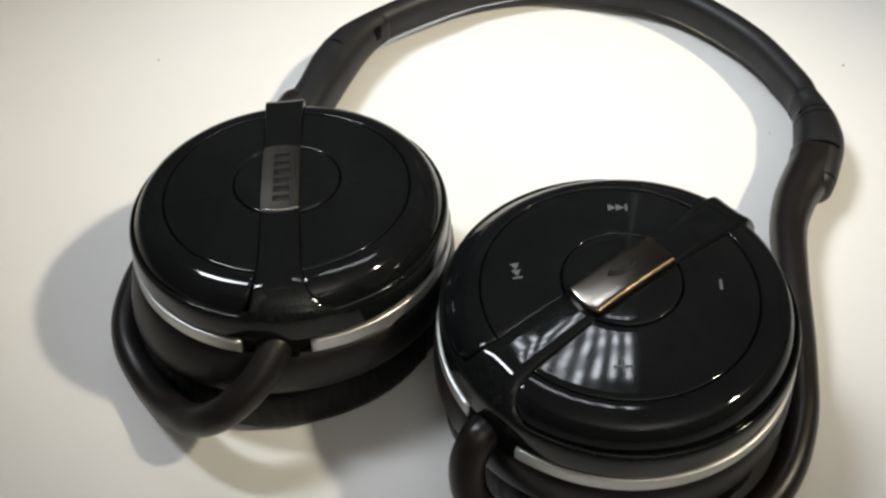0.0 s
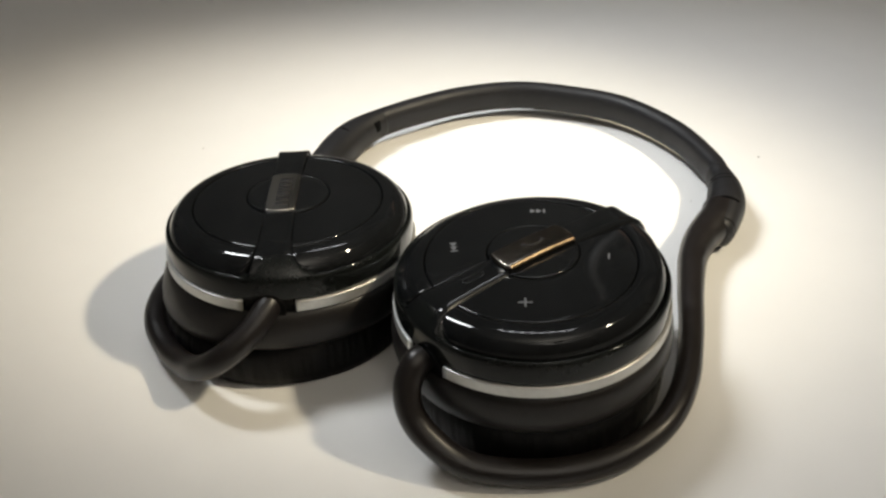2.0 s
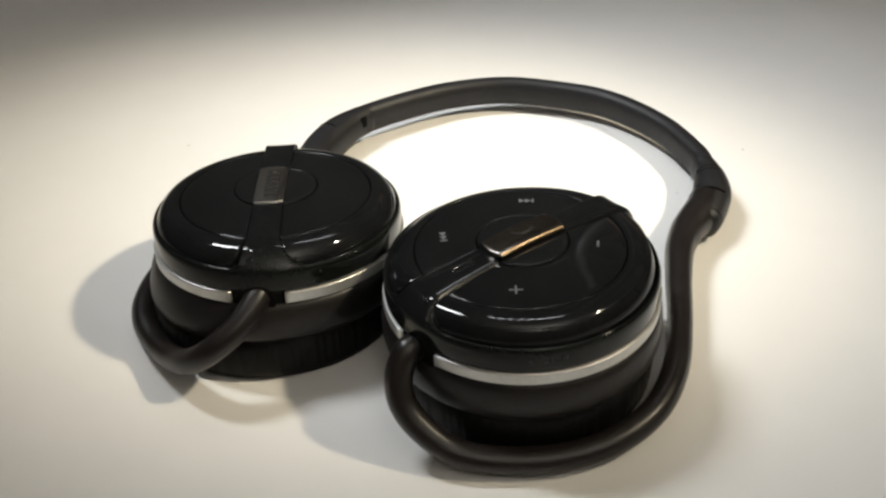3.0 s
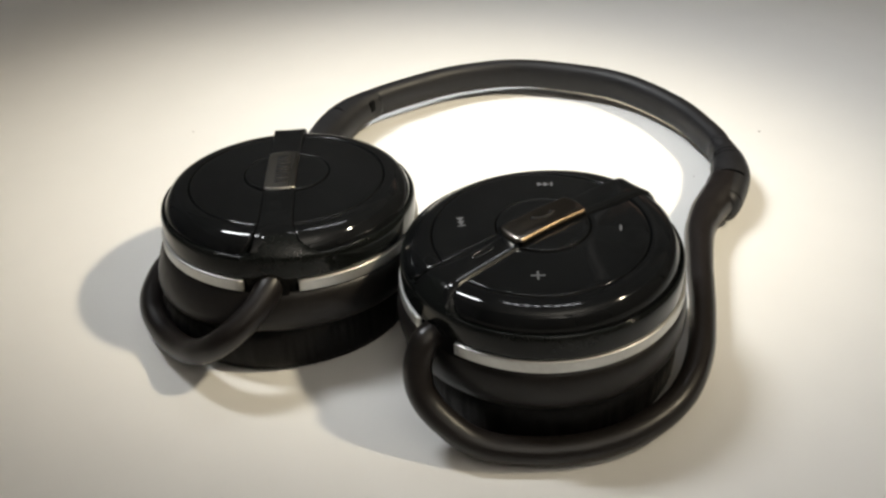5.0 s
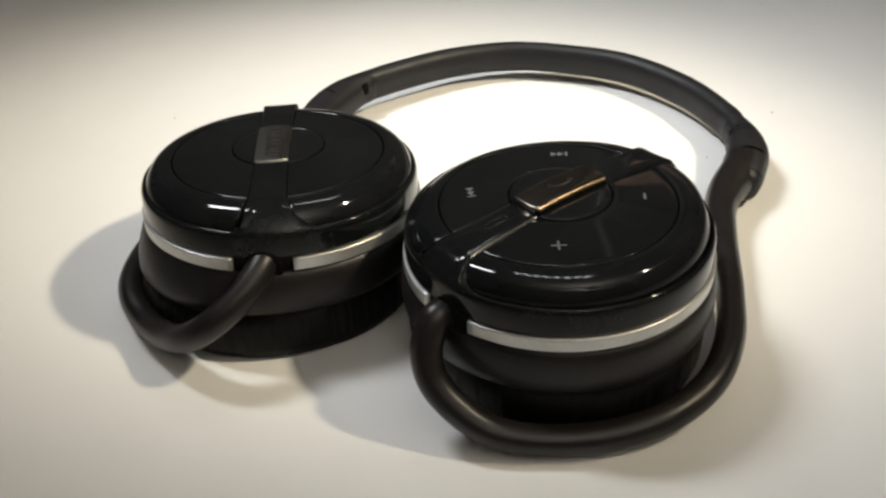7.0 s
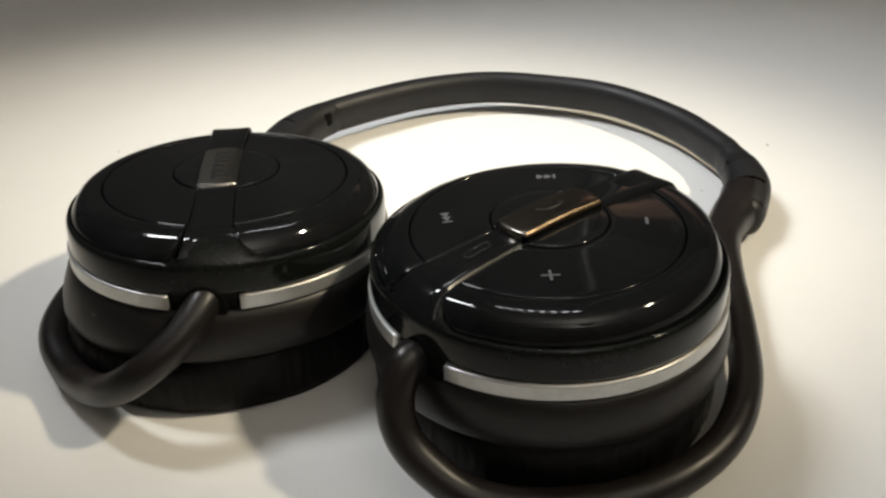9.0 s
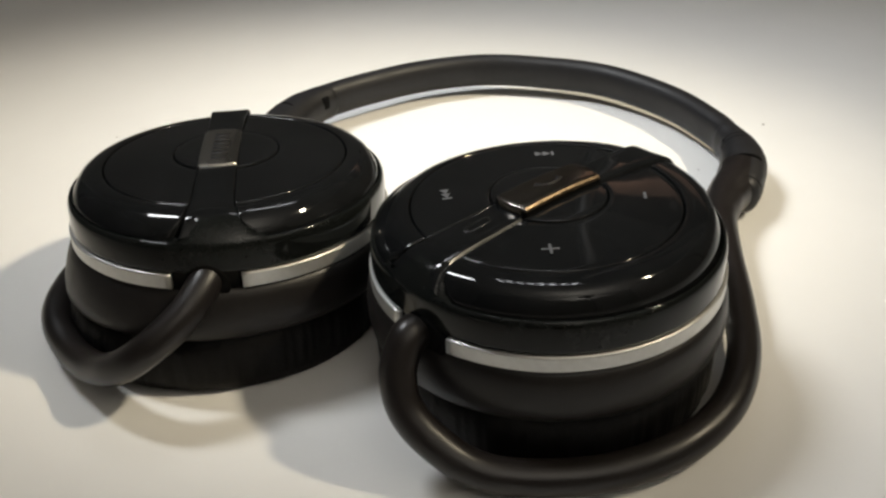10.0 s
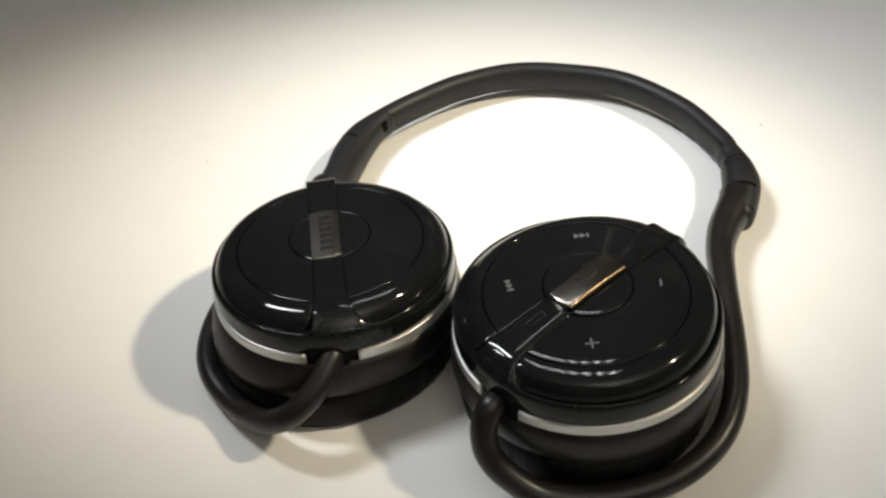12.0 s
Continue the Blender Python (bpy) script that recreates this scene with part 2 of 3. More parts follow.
def shell_piece(r0, r1, side, sink=0.0, cols=40, inner=True, fuller=None, off=0.0):
    """A piece of the glossy top between two radii on one side of the strap, with rounded edges."""
    radii = [r0, r0 + 0.05, r0 + 0.15] + list(np.linspace(r0 + 0.34, r1 - 0.34, max(int((r1 - r0) / 0.9), 3))) + [r1 - 0.15, r1 - 0.05, r1]
    lows = [1.4, 0.13, 0.04] + [0.0] * (len(radii) - 6) + [0.04, 0.13, 1.4]
    radii = [r0] + radii[1:-1] + [r1]
    profile = [(r, top_z(r) - sink - d) for r, d in zip(radii, lows)]
    if inner:
        profile.insert(1, (r0, top_z(r0) - sink - 0.3))
    else:
        profile = [(r0, top_z(r0) - sink)] + profile[2:]
    profile.insert(-1, (r1, top_z(r1) - sink - 0.3))
    rows = []
    for r, z in profile:
        r = max(r, 3.63 + side * off)
        a0, a1 = -math.pi / 2 + math.asin(min((gap_front(r) + side * off) / r, 0.99)), math.pi / 2 - math.asin(min((gap_back(r) + side * off) / r, 0.99))
        row = []
        for u in [0.0, 0.007] + [k / cols for k in range(1, cols)] + [0.993, 1.0]:
            a = a0 + (a1 - a0) * (u + 0.02 * math.sin(2 * math.pi * u) * -1)
            lift = 0.0
            if fuller and 20 < r < 29.1:
                w = min((r - 20) / 4, 1) * min((29.1 - r) / 1.6, 1)
                lift = top_z(r + w * fuller(math.atan2(math.sin(a), side * math.cos(a)))) - top_z(r)
            row.append((side * r * math.cos(a), r * math.sin(a), z + lift))
        first, last = row[0], row[-1]

        def edge(p, inward, down):
            return (p[0] - side * inward, p[1], p[2] - down)
        row = [edge(first, 0.22, 1.4), edge(first, 0.22, 0.3), edge(first, 0.12, 0.06)] + row + [edge(last, 0.12, 0.06), edge(last, 0.22, 0.3), edge(last, 0.22, 1.4)]
        rows.append(row)
    return grid(rows)


STRAP = ((-28.3, 31.4, 5.6), (-27.4, 32.4, 5.0), (-26.3, 33.3, 4.6), (-24.5, 34.07, 4.3), (-20, 34.44, 3.75),
         (-14, 34.53, 3.55), (-8, 34.64, 3.5), (0, 34.78, 3.5), (8, 34.8, 3.5), (14, 34.82, 3.55), (18, 34.82, 3.65), (22, 34.75, 3.8), (25, 34.5, 3.95), (27, 34.05, 4.05),
         (28.5, 33.25, 4.1), (29.7, 31.9, 4.15), (30.4, 30.2, 4.2), (30.6, 26.5, 4.2))


SOFT = {1: 0.32, 0.985: 0.16, 0.94: 0.05}
CHAMFER = {1: 0.68, 0.985: 0.58, 0.94: 0.34, 0.87: 0.06}


def strap_chamfer():
    """The satin chamfer that runs along one edge of the strap from the plate to the rim."""
    rows = []
    for row in smooth_path(STRAP, 4):
        y, z, w = row[:3]
        if -26.0 < y < -9.6:
            rows.append([(w * u, y - 0.012, z - fall + 0.012) for u, fall in ((0.872, 0.065), (0.905, 0.2), (0.94, 0.34), (0.965, 0.465), (0.985, 0.58))])
    return grid(rows)


def strap_piece(proud, chamfer, front):
    rows = []
    for row in smooth_path(STRAP, 4):
        y, z, w = row[:3]
        z += proud * min(max((y - 6) / 12, 0), 1) + front * min(max((y + 20) / 10, 0), 1) * min(max((-3 - y) / 5, 0), 1)
        line = []
        for u in (-1, -1, -0.985, -0.94, -0.87, -0.5, 0, 0.5, 0.87, 0.94, 0.985, 1, 1):
            x = u * w
            bend = math.sqrt(max(y * y - x * x, 0)) - abs(y) if abs(y) > 18 else -x * x / 36.0
            fade = min(max((abs(y) - 14) / 8, 0), 1)
            line.append((x, y + math.copysign(bend, y) * fade, z - (chamfer if u > 0 else SOFT).get(abs(u), 0.0) + 0.02 * x * min(max((y - 4) / 10, 0), 1) - 0.04 * front * x * x * min(max((-12 - y) / 8, 0), 1)))
        inward, down = 0.0, 1.3
        line[0] = (line[0][0], line[0][1] + inward, line[0][2] - down)
        line[-1] = (line[-1][0], line[-1][1] + inward, line[-1][2] - down)
        rows.append(line)
    return grid(rows)


def plate_piece(high, dish):
    """A metal plate across the centre button, its ends rounded to the button's circle, its long edges rolled over. dish: how far
    the middle is pressed in below the border."""
    rows = []
    fall = {1: 0.75, 0.97: 0.42, 0.92: 0.2, 0.85: 0.07, 0.77: 0.015}
    for u in (-1, -1, -0.985, -0.96, -0.91, -0.84, -0.6, -0.2, 0.2, 0.6, 0.84, 0.91, 0.96, 0.985, 1, 1):
        line = []
        for v in (-1, -1, -0.97, -0.92, -0.85, -0.77, -0.65, -0.4, 0, 0.4, 0.65, 0.77, 0.85, 0.92, 0.97, 1, 1):
            x = 3.6 * v
            y = u * math.sqrt(9.5 ** 2 - x * x)
            z = high - 0.0015 * y * y - 0.006 * x * x
            z -= dish * (1 - max(abs(u), abs(v) * 0.98) ** 6)
            end = {1: 0.16, 0.985: 0.06, 0.96: 0.015}.get(abs(u), 0) * (0.1 if dish else 1)
            line.append([x, y, z - fall.get(abs(v), 0) * (0.35 if dish else 1) - end])
        line[0][2] -= 1.2
        line[-1][2] -= 1.2
        rows.append(line)
    for row in (rows[0], rows[-1]):
        for p in row:
            p[2] = min(p[2], 34.2)
    return grid([[tuple(p) for p in row] for row in rows])


def plate_bevel(high):
    """The rolled champagne edge along one long side of the plate."""
    rows = []
    for u in (-1, -0.9, -0.6, -0.2, 0.2, 0.6, 0.9, 1):
        line = []
        for v, fall in ((0.83, 0.2), (0.84, 0.04), (0.88, 0.1), (0.92, 0.19), (0.96, 0.34), (0.99, 0.52), (1.003, 0.72), (1.005, 1.0)):
            x = 3.62 * v
            y = u * 0.99 * math.sqrt(9.5 ** 2 - 13.4)
            line.append((x, y, high - 0.0015 * y * y - 0.006 * x * x - fall))
        rows.append(line)
    return grid(rows)


def handset_icon():
    pts = []
    for k in range(13):
        a = radians(-142 + 104 * k / 12)
        e = abs(k - 6) / 6
        pts.append((3.3 * math.cos(a), 3.3 * math.sin(a) + 2.6, 0.36 + 0.7 * max(e - 0.6, 0)))
    outline = [(x * (1 + w / 3.3), (y - 2.6) * (1 + w / 3.3) + 2.6) for x, y, w in pts] + [(x * (1 - w / 3.3), (y - 2.6) * (1 - w / 3.3) + 2.6) for x, y, w in reversed(pts)]
    return prism(outline, 0, 0.06)


def skip_icon():
    """Two triangles and a bar, pointing along +x."""
    bm = prism([(-1.75, -0.85), (-0.25, 0), (-1.75, 0.85)], 0, 0.06)
    prism([(-0.3, -0.85), (1.2, 0), (-0.3, 0.85)], 0, 0.06, bm)
    return prism([(1.25, -0.85), (1.7, -0.85), (1.7, 0.85), (1.25, 0.85)], 0, 0.06, bm)


def plus_icon():
    a, b = 1.45, 0.22
    return prism([(-b, -a), (b, -a), (b, -b), (a, -b), (a, b), (b, b), (b, a), (-b, a), (-b, b), (-a, b), (-a, -b), (-b, -b)], 0, 0.06)


def pill_outline(length, width, n=8):
    out = []
    for s, off in ((1, 0), (-1, math.pi)):
        for k in range(n + 1):
            a = -math.pi / 2 + math.pi * k / n + off
            out.append((s * (length - width) / 2 + width / 2 * math.cos(a), width / 2 * math.sin(a)))
    return out


def pill_ring(length, width, rim):
    """A raised oblong frame with a rounded top round a sunken lens."""
    rows = []
    for inset, z in ((0.0, -0.4), (0.0, 0.1), (0.08, 0.17), (rim - 0.08, 0.17), (rim, 0.1), (rim, -0.4)):
        rows.append([(x, y, z) for x, y in pill_outline(length - 2 * inset, width - 2 * inset)])
    return grid(rows, loop_u=True)


def ear_cup(owner, x, y, low, tilt, turn, twist, control, lean, fuller, off=0.0):
    """One ear cup, lying on its pad. turn: how the strap is turned; twist: the cable socket's extra turn; lean: how the top
    leans on the body; fuller: by how much the rim's roundness is drawn in or out at an angle; off: the strap's shift sideways."""
    lift = {3: (24.0, 34.0), 4: (26.4, 33.4), 5: (28.1, 32.1), 6: (29.1, 31.05), 7: (29.7, 30.35), 8: (30.02, 29.85), 9: (30.17, 29.2)}

    def lip(a, i, r, z):
        """Towards the cable end the side wall runs up into the strap."""
        off = abs((math.degrees(a) - 270 + 180) % 360 - 180)
        reach = float(np.interp(r, (0, 24, 26.4, 28, 29.2, 30), (10, 10, 10.5, 12.5, 16, 17)))
        k = min(max((reach + 1.5 - off) / 3.0, 0), 1)
        k = k * k * (3 - 2 * k)
        if i in lift:
            r, z = r + (lift[i][0] - r) * k, z + (lift[i][1] - z) * k
        return r, z

    body = part("ear_cup", revolve([(0.01, 33.3), (10, 33.4), (20, 33.2), (24, 32.4), (26.6, 31.0), (28.0, 29.6), (29.25, 29.7), (29.45, 30.35), (29.84, 30.15), (30.12, 29.4), (30.21, 28.7), (30.25, 27.8), (30.35, 25.4), (30.3, 24.9), (30.0, 24.7), (29.6, 24.65),
                                    (29.6, 21.6), (29.0, 21.0), (24, 20)], 200, lip), SIDE, owner, "glossy black round ear cup with a silver trim line")
    body.matrix_local = pose(x * MM, y * MM, low * MM, *tilt, turn)
    lean = pose(0, 0, 0, *lean, 0)
    for side in (1, -1):
        part("rim_shell", moved(crowned(shell_piece(23.1, 29.15, side, fuller=fuller, off=off)), lean), GLOSS, body)
        part("control_ring", moved(crowned(shell_piece(10.12, 22.85, side, 0.06, off=off)), lean), GLOSS, body)
        part("centre_button", moved(crowned(shell_piece(3.63 + side * off, 9.85, side, -0.12, 24, False, off=off)), lean), GLOSS, body)
    part("strap", moved(crowned(strap_piece(0.45, CHAMFER if control else SOFT, 0.0 if control else 0.36), off), lean @ pose(off, 0, 0)), GLOSS, body)
    part("metal_plate", moved(crowned(plate_piece(*((36.4, 0.0) if control else (35.55, 0.16))), off), lean @ pose(off, 0, 0)), STEEL if control else DULL_STEEL, body, "brushed champagne steel plate")
    if control:
        part("strap_chamfer", moved(crowned(strap_chamfer()), lean), CHAMFERED, body)
        # Near-black body added under the plate to paint the shaded gap there.
        gap_outline = [(x, y) for sx, sy in ((1, 1), (-1, 1), (-1, -1), (1, -1)) for x, y in (((3.72 * sx, 8.75 * sy), (3.0 * sx, 9.12 * sy)) if sx == sy else ((3.0 * sx, 9.12 * sy), (3.72 * sx, 8.75 * sy)))]
        part("plate_gap_shade", moved(crowned(prism(gap_outline, 34.0, 35.6)), lean), SEAM, body, smooth=False)
        part("plate_bevel", moved(crowned(plate_bevel(36.4)), lean), EDGE_METAL, body, "polished champagne edge of the plate")
    gap, near = 11.5, 8.3 if control else 11.5
    trim = [(29.7, 21.75), (30.55, 21.75), (30.75, 21.95), (30.75, 22.12), (30.75, 24.15), (30.75, 24.32), (30.55, 24.55), (29.7, 24.55)]
    part("silver_trim", arc_bar(trim, -90 + twist + near, 78), SILVER, body, "satin silver trim strip")
    part("silver_trim", arc_bar(trim, 102, 270 + twist - gap), SILVER, body, "satin silver trim strip")
    # Near-black bar that paints the shaded hollow round the cable root.
    part("socket_shade", arc_bar([(29.5, 21.7), (30.2, 21.7), (30.33, 21.9), (30.33, 24.9), (29.5, 24.9)], -90 + twist - gap + 0.9, -90 + twist + near - 0.9, 24), SEAM, body)
    def bulge(a):
        """The soft pad of the other cup is pressed out towards its ear hook."""
        return 0.0 if control else 3.3 * max(math.cos(a - radians(214)), 0) ** 2

    part("collar", revolve([(29.0, 21.8), (30.1, 21.65), (30.8, 21.0), (31.3, 19.7), (31.55, 17.5), (31.5, 15.2), (31.1, 13.2), (30.5, 12.2), (29.4, 11.8)], 160, lambda a, i, r, z: (r + bulge(a) * (0, 0, 0, 0.1, 0.3, 0.55, 0.75, 0.8, 0.8)[i], z)), COLLAR, body, "soft matte black collar")

    def crease(a, i, r, z):
        k = (0, 0.5, 1, 1, 0.9, 0.4, 0, 0, 0)[i]
        d = 0.30 * noise.noise((math.cos(a) * 9, math.sin(a) * 9, z * 0.12 + x)) + 0.28 * noise.noise((math.cos(a) * 26, math.sin(a) * 26, z * 0.05))
        d += 0.07 * (math.sin(a * 64 + 5 * noise.noise((math.cos(a) * 4, math.sin(a) * 4, x))) * 0.5 - 0.5) * (0, 0, 0.7, 1, 0.6, 0.2, 0, 0, 0)[i]
        r += d * k + bulge(a) * (0, 0.8, 1, 1, 1, 1, 1, 0, 0)[i]
        floor_z = 0.05 - low - r * math.sin(a) * math.sin(radians(tilt[0])) + r * math.cos(a) * math.sin(radians(tilt[1]))
        return r, max(z, floor_z + 0.02 * i)

    part("ear_pad", revolve([(29.3, 12.6), (30.1, 11.4), (30.4, 9), (30.3, 6), (30.0, 3.2), (29.4, 1.2), (27.8, 0.05), (22, 0.05), (19, 5)], 520, crease), PADDING, body, "creased black leatherette ear pad")
    s = part("cable_socket", moved(revolve([(0.01, 1.0), (3.5, 1.0), (3.9, 0.85), (4.05, 0.5), (4.1, -3)], 32), pose(0, 0, 0, 0, 0, twist) @ pose(0, -29.6, 22.4, 90, 0, 0)), SEAM, body)
    if not control:
        for k in range(6):
            h = 2.0 if k % 2 else 1.7
            part("brand_mark", moved(prism([(-1.5, -h * 0.42), (1.5, -h * 0.42), (1.5, h * 0.42), (-1.5, h * 0.42)], 0, 0.05), lean @ pose(off + 0.2, -5.45 + 2.4 * k, 35.38 - 0.0015 * (-6.4 + 2.4 * k) ** 2 + dome(-6.4 + 2.4 * k))), PLATE_INK, body)
        return body
    part("handset_icon", moved(handset_icon(), lean @ pose(-0.2, 1.0, 36.37 + dome(1.5), 0, 0, 82)), PLATE_INK, body)
    for name, make, px, py, face in (("skip_icon", skip_icon, 32.4, 16.8, -2), ("skip_icon", skip_icon, 13.6, 2.3, -82), ("plus_icon", plus_icon, 28.95, -17.65, 0), ("minus_icon", None, 47.0, -1.75, 84)):
        bm = make() if make else prism([(-1.1, -0.24), (1.1, -0.24), (1.1, 0.24), (-1.1, 0.24)], 0, 0.06)
        rr = math.hypot(px - x, py - y)
        m = lean @ pose(0, 0, 0, 0, 0, -turn) @ pose(px - x, py - y, top_z(rr) + dome(rr) - 0.03, 0, 0, face)
        part(name, moved(bm, m), PRINT, body, "small grey printed symbol", smooth=False)
    part("indicator_window", moved(pill_ring(5.6, 1.9, 0.36), lean @ pose(-0.8, -14.7, 34.43 + dome(14.7), 0, -4.2, 90)), GLOSS, body)
    part("indicator_lens", moved(prism(pill_outline(4.9, 1.2), -0.4, 0.03), lean @ pose(-0.8, -14.7, 34.43 + dome(14.7), 0, -4.2, 90)), PILL, body, "smoked oblong indicator lens", smooth=False)
    return body


def headphones():
    h = tagged(empty("headphones"), "glossy black wireless headphones with a neck band, lying on white table", "headphones")
    ear_cup(h, -29.1, 24.4, -2.5, (-4, 1.5), 5.5, -5.0, False, (0, 0), lambda a: -0.7, -1.1)
    ear_cup(h, 30.3, -0.8, -0.3, (0.06, -0.5), -52, 7, True, (0.06, -0.56), lambda a: -0.55 + 1.2 * math.cos(a - radians(177)) - 2.0 * max(math.cos(a - radians(82)), 0) ** 3 - 0.6 * max(math.cos(a + radians(38)), 0))
    w = (3.25, 4.75)
    band = [(-24.9, 103.4, 8.0, *w), (-17.2, 111.7, 7.7, *w), (-4.8, 120.5, 7.7, *w), (10, 128.7, 7.4, *w), (28, 132.5, 7.3, *w), (45, 129.4, 7.1, *w), (63.8, 120.8, 7.0, *w), (78.8, 103.3, 6.7, *w), (86.3, 84.5, 6.5, *w), (87.4, 76.5, 6.4, *w)]
    part("neck_band", sweep(band, 28, 10, 2.4), BAND, h, "satin black curved neck band")
    right = [(87.1, 77.9, 6.7, 3.5, 4.82), (87.8, 73.9, 6.7, 3.83, 4.9), (87.7, 70.4, 6.7, 4.6, 5.3), (87.3, 65.8, 6.6, 5.2, 5.7), (86.5, 61.6, 6.5, 5.45, 5.8), (84.7, 56.0, 6.2, 5.0, 5.6), (83.0, 51.6, 6.1, 4.6, 5.1), (82.5, 49.6, 6.0, 4.1, 4.6)]
    left = [(-16.7, 111.8, 7.7, 3.6, 4.82), (-20.1, 108.4, 7.7, 4.2, 5.05), (-24.3, 103.0, 7.3, 5.2, 5.6), (-28.1, 95.0, 6.8, 5.6, 5.9), (-30.9, 85.8, 6.6, 5.2, 5.8), (-33.5, 78.1, 6.6, 5.0, 5.4), (-34.2, 75.3, 6.6, 4.7, 5.0)]
    slits = ([(82.6, 59.3, 11.2), (83.6, 58.7, 11.8), (85.5, 58.0, 12.25), (87.5, 57.5, 11.85), (88.7, 57.2, 11.1)],
             [(-30.0, 100.9, 11.0), (-28.7, 100.1, 12.0), (-27.2, 99.2, 12.65), (-25.6, 98.3, 12.6), (-24.4, 97.5, 11.9)])
    for points, slot, slit, rings in ((right, (84.3, 70.8, 8.5, 97, 0.6, 1.7), slits[0], (14, 18, 52)), (left, (-17.0, 106.7, 9.1, 55, 1.3, 1.8), slits[1], (47,))):
        s = part("hinge_sleeve", sweep(points, 28, 8, 2.2, 0.6), BAND, h, "black plastic hinge sleeve")
        x, y, z, turn, wide, tall = slot
        part("slot", moved(box(-wide, -0.7, -tall, wide, 0.7, tall, 0.4), pose(x, y, z, 0, 0, turn)), SEAM, s, "black slot in the sleeve")
        part("slit", sweep([(*p, 0.32, 0.32) for p in slit], 8, 6), SEAM, s, "thin dark slit")
        path = smooth_path(points, 8)
        for k in rings:
            a, b = path[k], path[k] + (path[k + 1] - path[k]) * 0.4 / np.linalg.norm(path[k + 1][:3] - path[k][:3])
            part("seam_ring", sweep([(*a[:3], a[3] + 0.03, a[4] + 0.03), (*((a + b) / 2)[:3], a[3] + 0.04, a[4] + 0.04), (*b[:3], b[3] + 0.03, b[4] + 0.03)], 28, 1, 2.2, 0.0), SEAM, s)
    cable_r = [(7.6, -20.9, 23.2), (5.9, -22.6, 22.6), (4.3, -25.0, 18.5), (5.0, -27.6, 13.5), (8.8, -30.4, 9.0), (16.0, -33.3, 4.8), (26.1, -34.2, 3.3), (38.0, -33.3, 3.3), (49.0, -29.5, 4.2), (58.3, -21.9, 5.6), (64.3, -10.5, 6.8), (67.8, 4.4, 7.4), (70.3, 21.0, 7.8),
               (73.0, 35, 7.3), (76.4, 44.0, 7.0), (80.2, 50.4, 6.8), (83.3, 55.0, 6.6), (85.0, 58.4, 6.5)]
    rad_r = [3.0] * 12 + [3.3, 3.8, 4.4, 5.0, 5.4, 5.7]
    part("ear_hook", sweep([(*p, r, r) for p, r in zip(cable_r, rad_r)], 24, 8, 2.0, 0.12), RUBBER, h, "matte black rubber ear hook")
    cable_l = [(-28.4, -0.6, 22.7), (-28.5, -3.4, 22.7), (-31.8, -8.6, 19.2), (-37.9, -12.1, 15.0), (-44.3, -10.5, 10.2), (-50.5, -5.3, 6.5), (-56.9, 2.0, 4.9), (-62.2, 10.8, 5.2), (-64.0, 20.3, 5.4), (-62.4, 32, 5.5), (-56, 45, 5.5), (-47, 57, 5.8), (-40, 68, 6.4), (-35, 80, 7.2)]
    rad_l = [3.0] * 10 + [3.3, 4.0, 4.7, 5.0]
    part("ear_hook", sweep([(*p, r, r) for p, r in zip(cable_l, rad_l)], 20, 8), RUBBER, h, "matte black rubber ear hook")
    return h


headphones()


# ---- lamps ----
def stand(owner, x, y, foot, head, rise=60, mat=None):
    """A round foot, a pole and an arm that carry a lamp head; all in metres."""
    inv = owner.matrix_world.inverted()
    m = Matrix.Diagonal((1000, 1000, 1000, 1)) @ inv @ Matrix.Diagonal((0.001, 0.001, 0.001, 1))
    part("foot", moved(revolve([(0.1, 0), (90, 0), (92, 4), (86, 12), (10, 18), (0.1, 18)], 48), m @ pose(x * 1000, y * 1000, foot * 1000)), mat or HOUSING, owner)
    top = head[2] * 1000 + rise
    part("pole", sweep([(x * 1000, y * 1000.0, foot * 1000 + 10, 8, 8), (x * 1000 + 0.5, y * 1000, top * 0.5, 8, 8), (x * 1000, y * 1000 + 0.5, top, 8, 8)], 12, 4), mat or HOUSING, owner).matrix_local = inv
    part("arm", sweep([(x * 1000, y * 1000, top, 7, 7), ((x + head[0]) * 500, (y + head[1]) * 500, top + 15, 7, 7), (head[0] * 1000, head[1] * 1000, head[2] * 1000 + 25, 7, 7)], 12, 6), mat or HOUSING, owner).matrix_local = inv


def led_lamp():
    o = tagged(empty("led_lamp"), "LED panel lamp with a grid of white diodes", "lamp")
    m = look(LED_AT, (0.026, 0.085, 0))
    o.matrix_world = m
    part("housing", box(-74, -32, 3, 74, 38, 26, 3), HOUSING, o, smooth=False)
    for i in range(8):
        for j in range(4):
            bm = bmesh.new()
            bmesh.ops.create_icosphere(bm, subdivisions=2, radius=4.2)
            part("diode", moved(bm, pose(-61.25 + 17.5 * i, -17 + 12.5 * j, 0)), LED_GLOW, o)
    bpy.context.view_layer.update()
    stand(o, 0.132, 0.435, 0, m @ Vector((0, 0, 0.02)), 35, LEG)


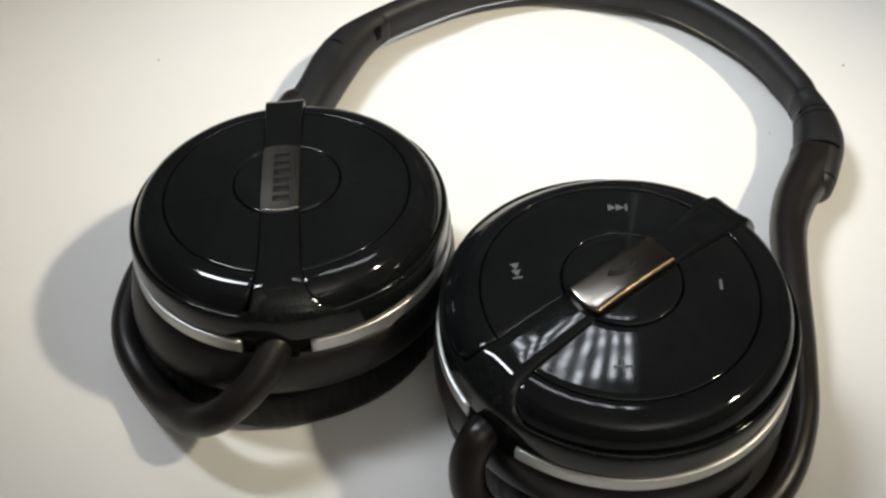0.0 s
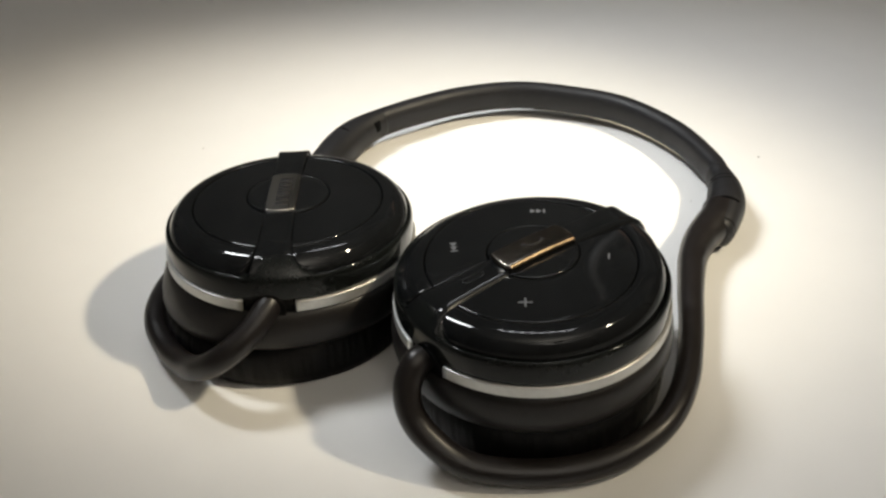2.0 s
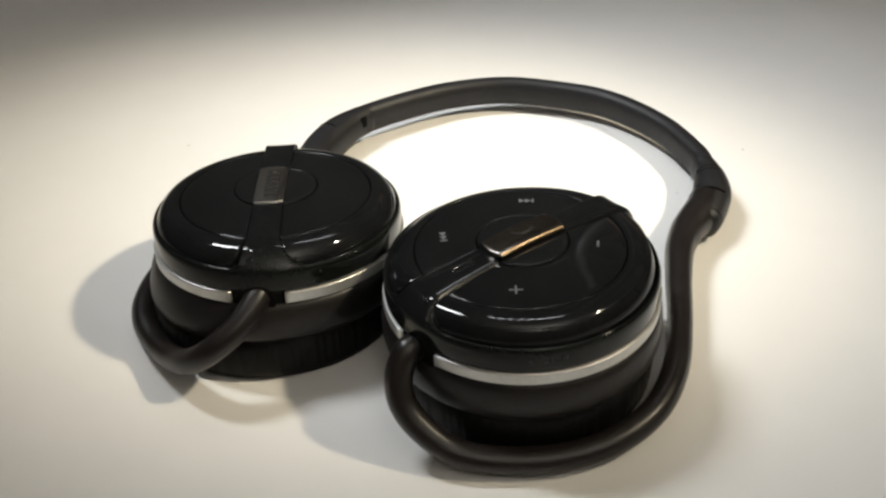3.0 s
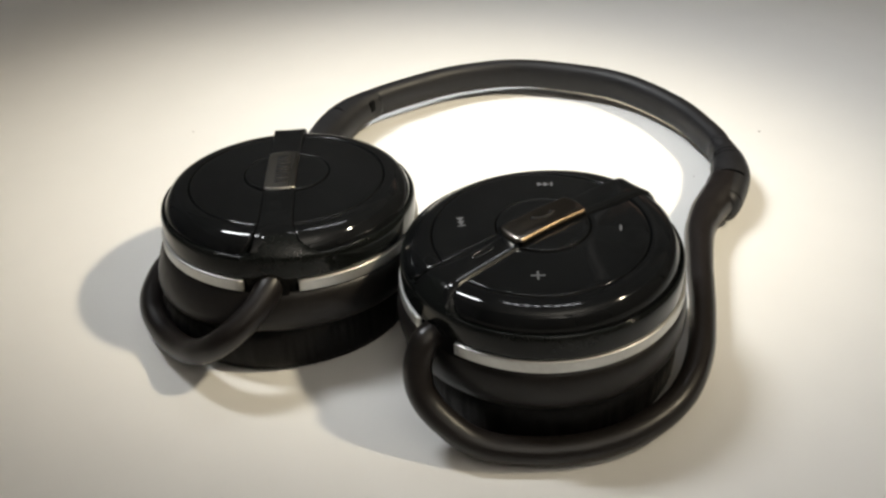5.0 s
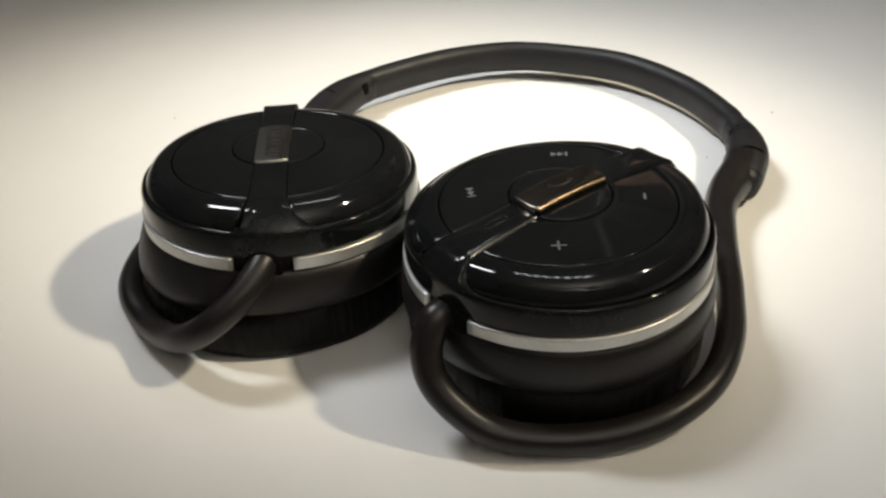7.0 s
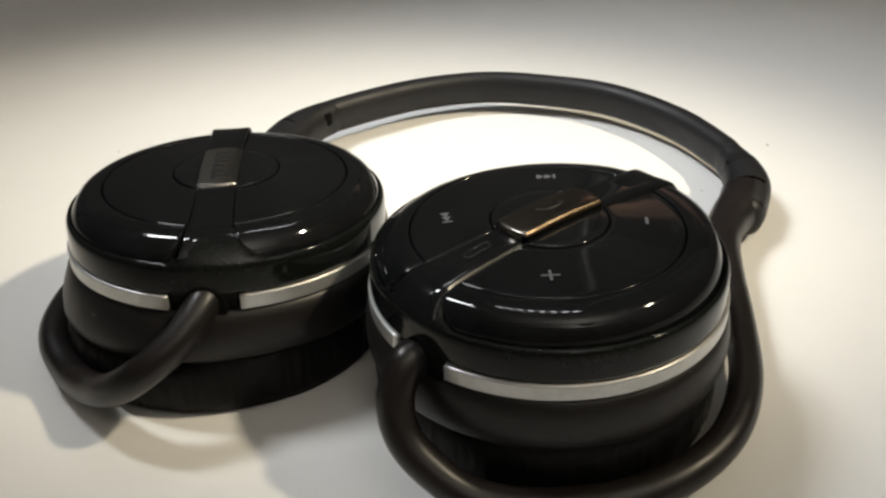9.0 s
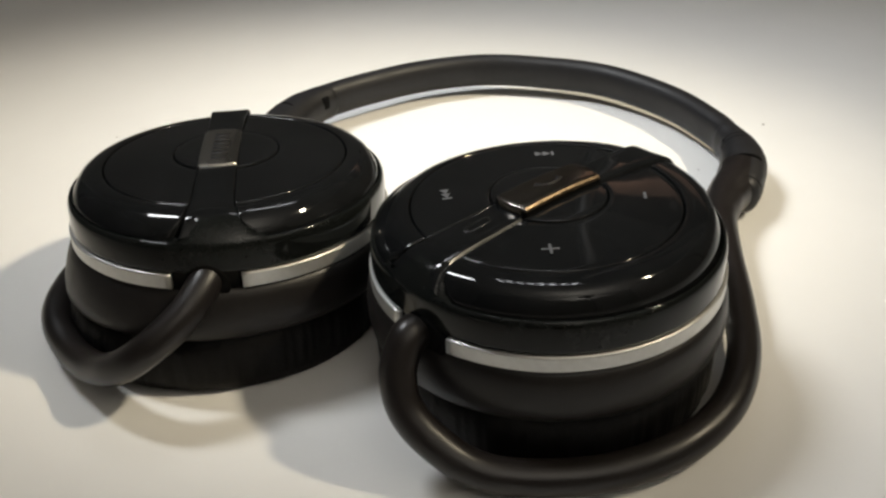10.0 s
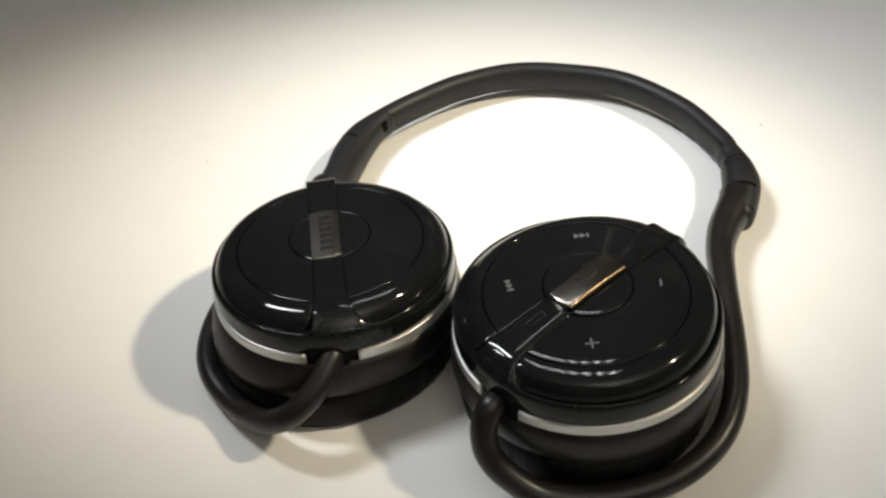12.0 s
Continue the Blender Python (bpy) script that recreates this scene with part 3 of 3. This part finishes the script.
def bulb_lamp(name, at, label, glow, radius, base, back):
    o = tagged(empty(name), label, "lamp")
    m = look(at, AIM)
    o.matrix_world = Matrix.Translation(m @ Vector((0, 0, back))) @ m.to_3x3().to_4x4()
    part("shade", revolve([(20, 60), (26, 40), (radius + 12, 5), (radius + 22, -25), (radius + 20, -25), (radius + 10, 5), (20, 38)], 48), HOUSING, o)
    bm = bmesh.new()
    bmesh.ops.create_icosphere(bm, subdivisions=3, radius=radius)
    part("bulb", moved(bm, pose(0, 0, 10)), glow, o)
    bpy.context.view_layer.update()
    stand(o, *base, 0, m @ Vector((0, 0, back + 0.05)))


led_lamp()
bulb_lamp("desk_lamp", BULB_AT, "small desk lamp with a warm bulb", BULB_GLOW, 16, (0.70, 0.16), 0.07)
bulb_lamp("reading_lamp", STRIP_AT, "reading lamp with a wide white bulb", STRIP_GLOW, 22, (-0.52, 0.38), 0.1)


def added_spot():
    # Made-up body for the spot that brightens the mirrored cabinet.
    o = tagged(empty("added_spot"), "unseen dark spot lamp added to brighten the stand-in cabinet", "lamp")
    m = look(SPOT_AT, SPOT_AIM)
    part("can", moved(revolve([(0.1, 95), (30, 95), (36, 85), (38, -12), (35, -12), (33, 80), (0.1, 85)], 48), Matrix.Translation(Vector(SPOT_AT) * 1000) @ m.to_3x3().to_4x4()), HOUSING, o)
    part("arm", sweep([(400, 2300, 500, 9, 9), (398, 2000, 498, 9, 9), (380, 1720, 520, 9, 9), (362, 1662, 555, 9, 9)], 12, 6), HOUSING, o)
    part("wall_plate", box(355, 2285, 455, 445, 2300, 545, 3), HOUSING, o, smooth=False)


def fill_uplighter():
    # Made-up body for the fill that is bounced off the ceiling.
    o = tagged(empty("fill_uplighter"), "unseen tall uplighter with a dark bowl, added as fill", "lamp")
    at = pose(500, -1150, 0)
    part("bowl", moved(revolve([(0.1, 1035), (40, 1040), (105, 1075), (140, 1130), (134, 1130), (100, 1082), (0.1, 1052)], 48), at), HOUSING, o)
    part("pole", moved(revolve([(0.1, -735), (10, -735), (10, 1040), (0.1, 1040)], 24), at), HOUSING, o)
    part("foot", moved(revolve([(0.1, -740), (130, -740), (132, -735), (120, -722), (10, -715), (0.1, -715)], 48), at), HOUSING, o)


added_spot()
fill_uplighter()


# ---- dust ----
def speck(x, y, size, seed):
    bm = bmesh.new()
    bmesh.ops.create_icosphere(bm, subdivisions=1, radius=size)
    rnd = random.Random(seed)
    for v in bm.verts:
        v.co *= rnd.uniform(0.6, 1.25)
        v.co.z *= 0.5
    low = min(v.co.z for v in bm.verts)
    ob = part("dust_speck", moved(bm, pose(x, y, -low)), DUST, smooth=False)
    tagged(ob, "tiny grey crumb of dust on the table", "dust", "specks on the table")


speck(105.0, 100.9, 0.45, 1)
speck(79.8, 74.7, 0.28, 2)
speck(-77.2, 109.5, 0.34, 3)
